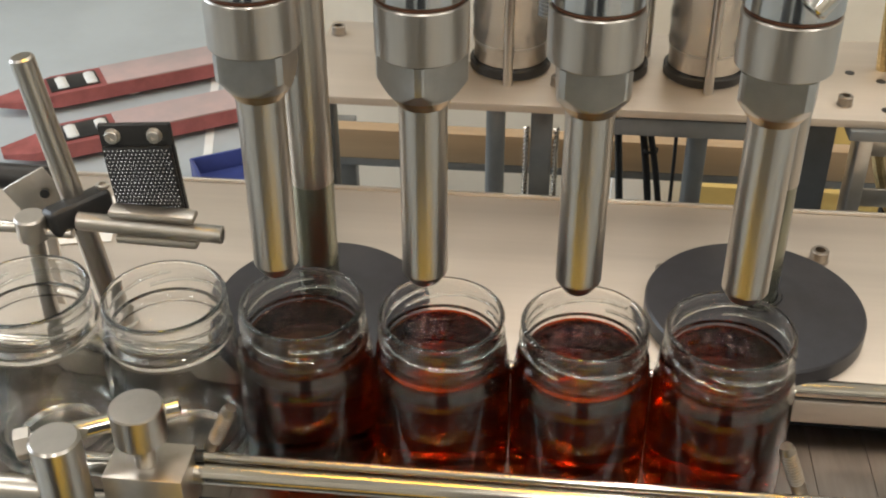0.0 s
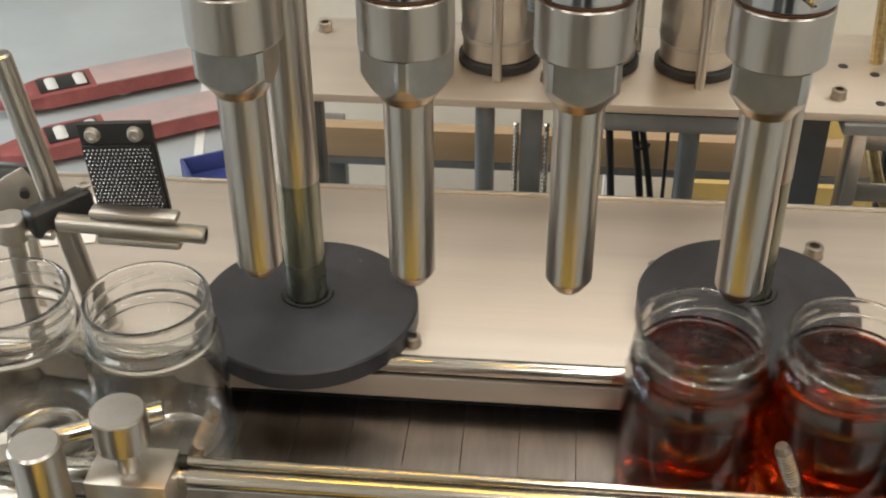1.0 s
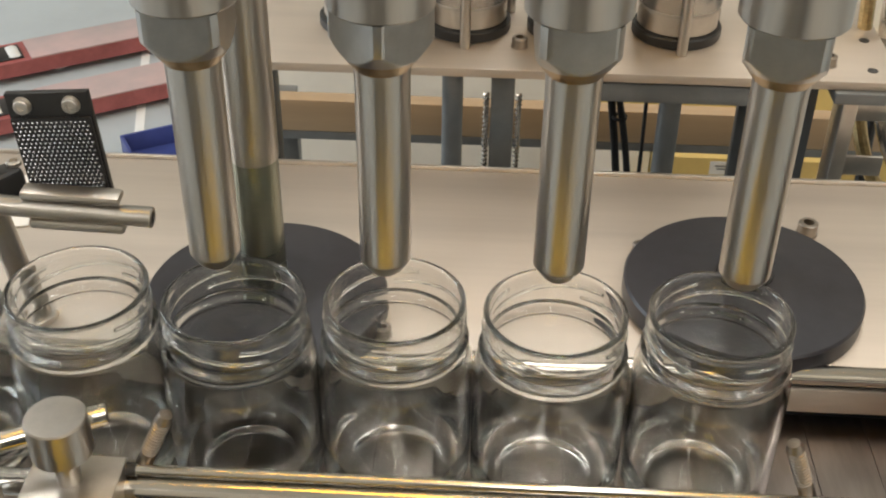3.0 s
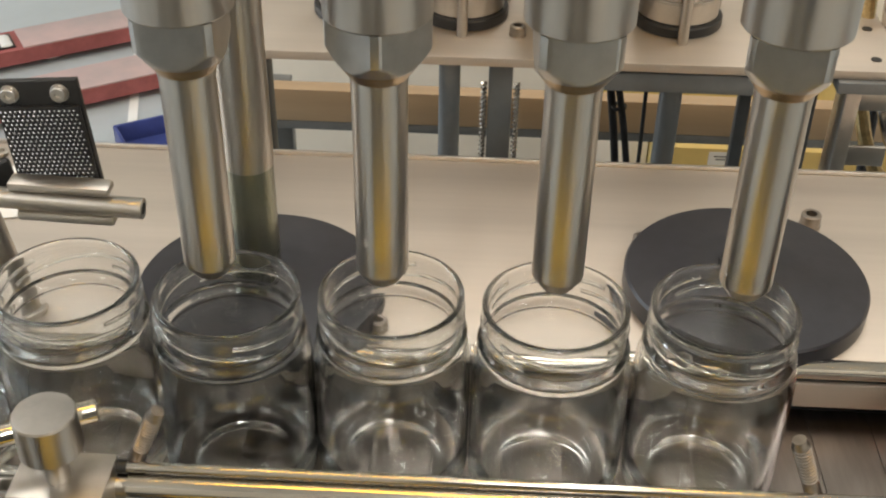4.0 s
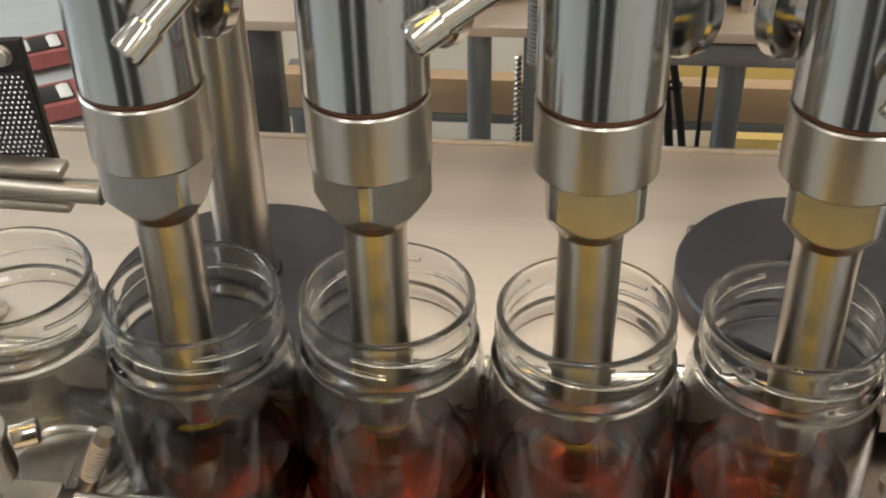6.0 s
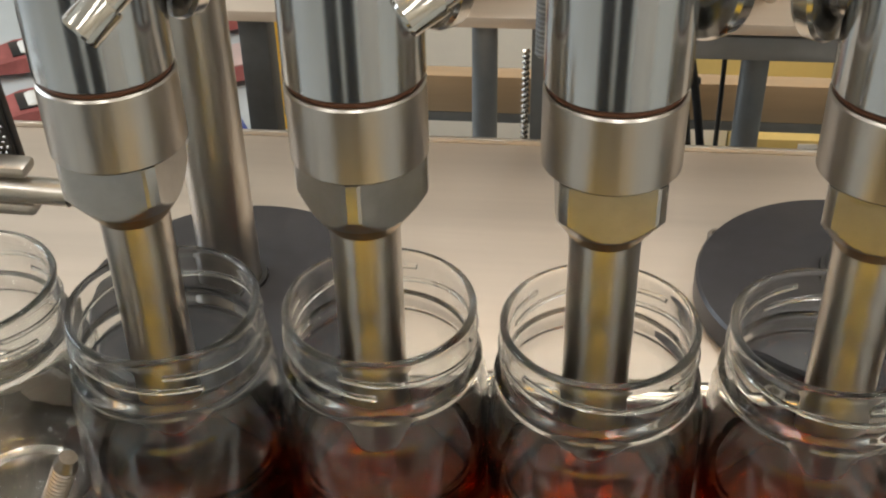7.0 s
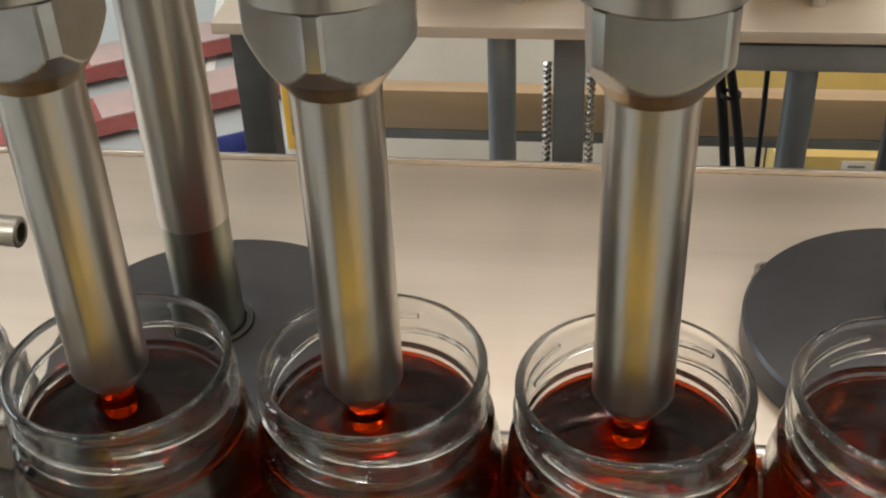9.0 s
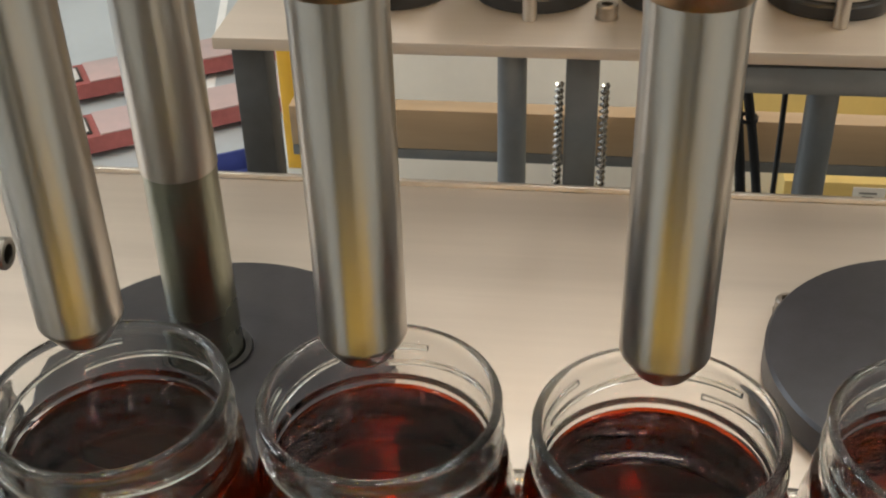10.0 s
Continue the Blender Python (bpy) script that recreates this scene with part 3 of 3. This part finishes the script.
def pallet_truck():
    a = 31.5
    t = thing("pallet_truck", pose(-1.355, 2.030, -0.9, 0, 0, a), "red hand pallet truck with two worn forks", "pallet truck")
    for off, start in ((0.08, 0.0), (-0.205, -0.03)):
        fork = bmesh.new()
        L, w, h0, h1 = 1.15, 0.060, 0.020, 0.058
        sect = [(start - 0.05, 0.35, h0 + 0.014, h0 + 0.026), (start + 0.02, 0.8, h0 + 0.005, h1 - 0.012), (start + 0.10, 1.0, h0, h1), (L, 1.0, h0, h1)]
        rings = []
        for x, k, z0, z1 in sect:
            rings.append([fork.verts.new((x, off + sy * w * k, z)) for sy, z in ((-1, z0), (1, z0), (1, z1), (-1, z1))])
        for p, q in zip(rings, rings[1:]):
            for k in range(4):
                fork.faces.new((p[k], p[(k + 1) % 4], q[(k + 1) % 4], q[k]))
        fork.faces.new(rings[0])
        fork.faces.new(rings[-1])
        f = part("fork", fork, RED, t, "scuffed red fork", smooth=False)
        part("fork_top", at(box(0.86, 0.116, 0.004, 0.001), start + 0.66, off, h1 + 0.0022), PINKTOP, f, "worn pale fork top")
        # black slab on the fork, its colour standing for the opening's shade
        part("slot", at(box(0.13, 0.085, 0.003, 0.001), start + 0.150, off, h1 + 0.0018), BLACK, f)
        for dx in (0.0, 0.075):
            part("roller", at(rod(0.026, 0.07, 0.004, 24), start + 0.120 + dx, off + 0.035, h1 - 0.018, 90, 0, 0), NYLON, f, "white nylon roller")
        part("wheel", at(rod(0.030, 0.07, 0.004, 24), start + 0.30, off + 0.035, 0.030, 90, 0, 0), NYLON, f)
    part("housing", at(box(0.16, 0.50, 0.30, 0.02), 1.22, -0.06, 0.20), RED, t)
    part("wheel", at(rod(0.09, 0.06, 0.006, 28), 1.30, -0.03, 0.09, 90, 0, 0), BLACK, t)
    return t


pallet_truck()


# unseen dark blocks and a cream panel, added only to shape the reflections
def front_things():
    c = thing("dark_reflection_block", pose(0.16, -1.9, -0.9), "unseen dark grey block added as a dark stripe mirrored in the nozzles", "cabinet")
    part("body", at(box(0.55, 0.5, 1.9, 0.01), 0, 0, 0.95), DARKBLOCK, c)
    part("front_sheet", at(box(0.50, 0.015, 1.8, 0.004), 0, 0.258, 0.95), DARKBLOCK, c)
    # second unseen block, added to darken what the left nozzle's flat mirrors
    c = thing("dark_reflection_block", pose(-0.62, -1.75, -0.9), "unseen low dark block added for the left nozzle's reflection", "cabinet")
    part("body", at(box(0.55, 0.5, 0.62, 0.01), 0, 0, 0.31), DARKBLOCK, c)
    part("front_sheet", at(box(0.50, 0.015, 0.54, 0.004), 0, 0.258, 0.31), DARKBLOCK, c)
    # unseen panel, added as a pale tone mirrored in the metal
    g = part("reflection_panel", at(box(1.0, 0.03, 1.1, 0.004), 1.1, -1.5, -0.35, 0, 0, 30), CREAM)
    tagged(g, "unseen cream panel added for its pale reflection in the metal", "panel")


front_things()
# unseen amber sheet on legs, added for the yellow streaks mirrored in the tubes
g_ = thing("amber_reflection_sheet", pose(0.02, -0.30, 0), "unseen amber sheet added for yellow streaks mirrored in the nozzles", "guard")
part("sheet", at(box(0.50, 0.13, 0.004, 0.001), 0, -0.06, -0.110), WARMPANEL, g_)
part("leg", at(box(0.02, 0.02, 0.788, 0.001), -0.22, -0.06, -0.506), FRAME, g_)
part("leg", at(box(0.02, 0.02, 0.788, 0.001), 0.22, -0.06, -0.506), FRAME, g_)
# unseen black sheet, added so tubes and jars mirror a dark floor
m_ = part("dark_floor_sheet", at(box(1.60, 0.98, 0.012, 0.003), 0.00, -0.99, -0.894), BLACK)
tagged(m_, "unseen black floor sheet added to darken reflections", "mat")


# ---------------------------------------------------------------- reflector and sensor bracket
def reflector():
    r = thing("light_barrier_reflector", pose(-0.2400, 0.0600, 0.1755, 0, -4, 0), "square prismatic reflector screwed on a black plate", "reflector")
    part("backing", at(box(0.0480, 0.0045, 0.0680, 0.0006), 0, 0.0025, 0.0), BLACK, r, "black backing plate")
    part("frame", at(box(0.0462, 0.0030, 0.0530, 0.0008), 0, -0.0012, -0.0072), BLACK, r)
    # the field of small corner prisms
    bm = bmesh.new()
    nx, nz, w, h = 16, 19, 0.0440, 0.0505
    for i in range(nx):
        for j in range(nz):
            cx = -w / 2 + w * (i + 0.5 + 0.5 * (j % 2) - 0.25) / nx
            cz = -h / 2 + h * (j + 0.5) / nz
            q = 0.31 * w / nx
            base = [bm.verts.new((cx + q * math.cos(math.pi / 3 * k), 0, cz + q * math.sin(math.pi / 3 * k))) for k in range(6)]
            tip = bm.verts.new((cx, -0.0008, cz))
            for k in range(6):
                bm.faces.new((base[k], base[(k + 1) % 6], tip))
    field = part("prism_field", at(bm, 0, -0.0028, -0.0072), PRISM, r, "glittering field of small prisms", smooth=False)
    field["kind"] = "stuff"
    for sx in (-0.0145, 0.0135):
        sc = part("screw", at(hollow(0.0044, 0.0021, 0.0038, 0.0022, 0.0005, 24), sx, 0.0, 0.0268, 90, 0, 0), SATIN, r, "socket head screw")
        part("washer", at(rod(0.0053, 0.0008, 0.0001, 24), sx, 0.0, 0.0268, 90, 0, 0), SATIN, sc)
    part("clamp_jaw", at(box(0.0580, 0.0130, 0.0060, 0.0024), 0.004, -0.010, -0.0262, 0, 6, 0), SATIN, r, "aluminium clamp jaw")
    part("clamp_jaw", at(box(0.0560, 0.0110, 0.0065, 0.0024), 0.004, -0.0110, -0.0455, 0, 6, 0), SATIN, r, "aluminium clamp jaw")
    part("rod", place(hollow(0.0062, 0.0038, 0.098, 0.010, 0.0006, 32), pose(-0.0480, -0.0120, -0.0300, 0, 97, 0)), STEEL_TUBE, r, "hollow steel rod")
    return r


reflector()


def sensor_stand():
    s = thing("sensor_stand", pose(-0.2810, 0.0700, DECK), "steel stand tube with a black cross clamp", "stand")
    low, high = (0.0, 0.0, 0.0), (-0.0305, 0.0, 0.209)
    part("tube", place(rod(0.0080, 0.2112, 0.0014, 36), along(low, high)), STEEL_TUBE, s, "brushed stand tube")
    cl = part("cross_clamp", at(box(0.0180, 0.046, 0.0200, 0.0045, 3), -0.0095, -0.008, 0.1000, 0, -8, -38), BLACK, s, "black plastic cross clamp")
    part("clamp_screw", at(hollow(0.0044, 0.0022, 0.003, 0.002, 0.0005, 20), -0.0145, -0.0225, 0.0970, 90, 0, -38), SATIN, cl)
    part("clamp_screw", at(hollow(0.0046, 0.0024, 0.003, 0.002, 0.0005, 20), 0.0035, 0.0080, 0.1100, 0, 0, 0), SATIN, cl)
    part("foot", rod(0.012, 0.006, 0.001, 32), SATIN, s)
    return s


sensor_stand()


def sensor():
    s = thing("light_sensor", pose(-0.343, 0.095, DECK), "black tubular light sensor on a bent bracket", "sensor")
    part("sensor_tube", place(rod(0.0095, 0.085, 0.0010, 32), pose(-0.072, 0.012, 0.0985, 0, 92, 0)), BLACK, s, "black sensor tube")
    part("bracket", at(box(0.034, 0.0025, 0.036, 0.0012), 0.010, -0.002, 0.0900, 0, -28, 14), SATIN, s, "bent sheet bracket")
    # no bore here: a black disc paints in the hole's shade
    part("hole", at(rod(0.0034, 0.0010, 0.0001, 16), 0.016, -0.0042, 0.094, 90, 0, 14), BLACK, s)
    part("upright", at(box(0.008, 0.004, 0.085, 0.001), 0.010, 0.003, 0.0425), SATIN, s)
    kn = part("knob", at(lathe([(0, 0), (0.0095, 0), (0.0105, 0.001), (0.0105, 0.016), (0.0095, 0.0175), (0, 0.0175)], 36), 0.026, -0.050, 0.0880), SATIN, s, "pale round clamp knob")
    part("pin", place(rod(0.0035, 0.020, 0.0005, 20), pose(0.034, -0.050, 0.0930, 0, 90, 0)), STEEL_TUBE, kn)
    part("arm", place(rod(0.0042, 0.090, 0.0005, 24), pose(-0.064, -0.050, 0.0960, 0, 90, 0)), STEEL_TUBE, s, "thin steel arm")
    part("column", at(rod(0.0060, 0.088, 0.0005, 24), 0.026, -0.050, 0), STEEL_TUBE, s)
    return s


sensor()
sh = part("paper_sheet", at(box(0.046, 0.070, 0.0008, 0), -0.352, 0.200, DECK + 0.0010, 0, 0, 12), WHITE)
tagged(sh, "white paper sheet lying on the table plate", "paper")


# ---------------------------------------------------------------- clamp on the front rail
def knob_mesh():
    return lathe([(0, 0), (0.0150, 0), (0.0162, 0.0012), (0.0162, 0.0240), (0.0155, 0.0252), (0.0, 0.0256)], 56)


def rail_clamp(x, y, label):
    c = thing("rail_clamp", pose(x, y, 0), label, "rail clamp", "clamps of the front rail")
    part("block", at(box(0.050, 0.034, 0.038, 0.0012), 0, 0.0, 0.0330), SATIN, c, "milled aluminium block")
    part("support", at(box(0.024, 0.008, 0.060, 0.001), 0, 0.008, -0.010), SATIN, c)
    kn = part("knob", at(knob_mesh(), -0.001, -0.002, 0.0730), STEEL_SATIN, c, "turned steel knob with bright top")
    part("shank", at(rod(0.0065, 0.022, 0.0006, 28), -0.001, -0.002, 0.0518), STEEL_TUBE, kn)
    a, b = (-0.071, -0.0130, 0.0715), (0.0160, 0.0240, 0.0770)
    cross = part("cross_rod", place(rod(0.0062, (Vector(b) - Vector(a)).length, 0.0010, 36), along(a, b)), CHROME, c, "polished cross rod")
    nut = lathe([(0.0063, 0), (0.0098, 0), (0.0098, 0.009), (0.0063, 0.009)], 6, closed=True)
    part("hex_nut", place(nut, along(a, b) @ pose(0, 0, -0.004)), SATIN, cross, "hexagon nut", angle=20)
    return c


rail_clamp(-0.2105, -0.0770, "aluminium rail clamp with steel knob and cross rod")


def clamp_post():
    c = thing("clamp_post", pose(-0.2520, -0.1060, 0), "round steel post beside the rail clamp", "post")
    part("post", at(rod(0.0150, 0.170, 0.0015, 48), 0, 0, -0.0760), STEEL_TUBE, c)
    part("side_tube", place(hollow(0.0085, 0.0050, 0.060, 0.012, 0.0008, 32), pose(-0.075, 0.004, 0.0460, 0, 90, 0)), STEEL_TUBE, c, "hollow steel side tube")
    part("bracket", at(box(0.026, 0.036, 0.010, 0.001), 0, 0.014, -0.0690), SATIN, c)
    return c


clamp_post()


def threaded_stud(a, b, label):
    s = thing("threaded_stud", along(a, b), label, "stud", "studs at the front rail")
    L = (Vector(b) - Vector(a)).length
    prof = [(0, -0.012), (0.0046, -0.012), (0.0046, L * 0.45)]
    n = int(L * 0.50 / 0.0023)
    for i in range(n):
        z = L * 0.46 + 0.0023 * i
        prof += [(0.0038, z), (0.0039, z + 0.0005), (0.0050, z + 0.0012), (0.0049, z + 0.0017)]
    prof += [(0.0036, L), (0, L + 0.0004)]
    part("screw", lathe(prof, 28), BOLT, s)
    return s


threaded_stud((-0.1830, -0.0590, 0.0340), (-0.1605, -0.0590, 0.0840), "slanted threaded steel stud at the clamp")
threaded_stud((0.1890, -0.0590, 0.0340), (0.1700, -0.0590, 0.0840), "slanted threaded steel stud before the jars")

# ---------------------------------------------------------------- what moves
def motions():
    drop = [(0, 0), (2.0, 0), (2.7, -0.002), (3.8, -0.005), (4.0, -0.014), (4.25, -0.038), (4.5, -0.063), (4.75, -0.088), (5.0, -0.103), (5.25, -0.1045), (6.8, -0.1060),
            (7.0, -0.1045), (7.5, -0.0880), (8.0, -0.0730), (8.5, -0.0535), (9.0, -0.0385), (9.5, -0.0215), (10.0, -0.0055)]
    for n, x in zip(nozzles, NOZ_X):
        walk(n, [(t, pose(x, NOZ_Y, NECK + d)) for t, d in drop])
    for c, (x, y) in zip(columns, (DISC_L, DISC_R)):
        walk(c, [(t, pose(x, y, d)) for t, d in drop])
    walk(lift_spindle, [(t, pose(0.0138, 0.300, d)) for t, d in drop])
    # the filled jars leave
    go = [(0, 0), (0.1, 0.010), (0.3, 0.047), (0.6, 0.136), (0.9, 0.222), (1.0, 0.250), (1.2, 0.300), (1.5, 0.381), (1.75, 0.435), (1.9, 0.45), (10, 0.45)]
    for (ob, x, y), s, k in zip(full_jars, done, range(4)):
        for o in (ob, s):
            base = 23 * k if o is ob else 0
            walk(o, [(t, pose(x + d, y, 0, 0, 0, base)) for t, d in go])
    # the empty jars follow
    come = [(0, 0), (1.02, 0), (1.2, 0.034), (1.5, 0.108), (1.8, 0.196), (2.1, 0.287), (2.3, 0.329), (2.45, 0.3433), (10, 0.3433)]
    for i, (ob, x0, x1, y1) in enumerate(empty_jars):
        walk(ob, [(t, pose(x0 + (x1 - x0) * d / 0.3433, y1, 0, 0, 0, 31 * i + 12)) for t, d in come])
    # the syrup rises
    low = [(0, -0.0905), (5.5, -0.0905), (5.7, -0.0775), (6.8, -0.0430), (7.5, -0.0270), (8.0, -0.0150), (8.25, 0), (10, 0)]
    top = [(0, -0.1085), (5.5, -0.1038), (5.7, -0.0908), (6.8, -0.0563), (7.5, -0.0403), (8.0, -0.0283), (8.25, -0.0133), (8.5, -0.0060), (8.8, 0), (10, 0)]
    for s, lo, up in rising:
        walk(lo, [(t, pose(0, 0, d)) for t, d in low])
        walk(up, [(t, pose(0, 0, d)) for t, d in top])
    pour = [(0, -0.090), (5.1, -0.090), (5.35, -0.118), (5.5, -0.132), (5.7, -0.142), (6.5, -0.142), (7.5, -0.128), (8.4, -0.117), (9.0, -0.121), (9.12, -0.098), (9.3, -0.085), (10, -0.085)]
    for st in streams:
        walk(st, [(t, pose(0, 0, d)) for t, d in pour])
    drip = [(0, -0.095), (9.0, -0.095), (9.1, -0.150), (9.4, -0.158), (9.6, -0.162), (9.75, -0.150), (9.85, -0.110), (10, -0.095)]
    for th in threads:
        walk(th, [(t, pose(0, 0, d)) for t, d in drip])


motions()
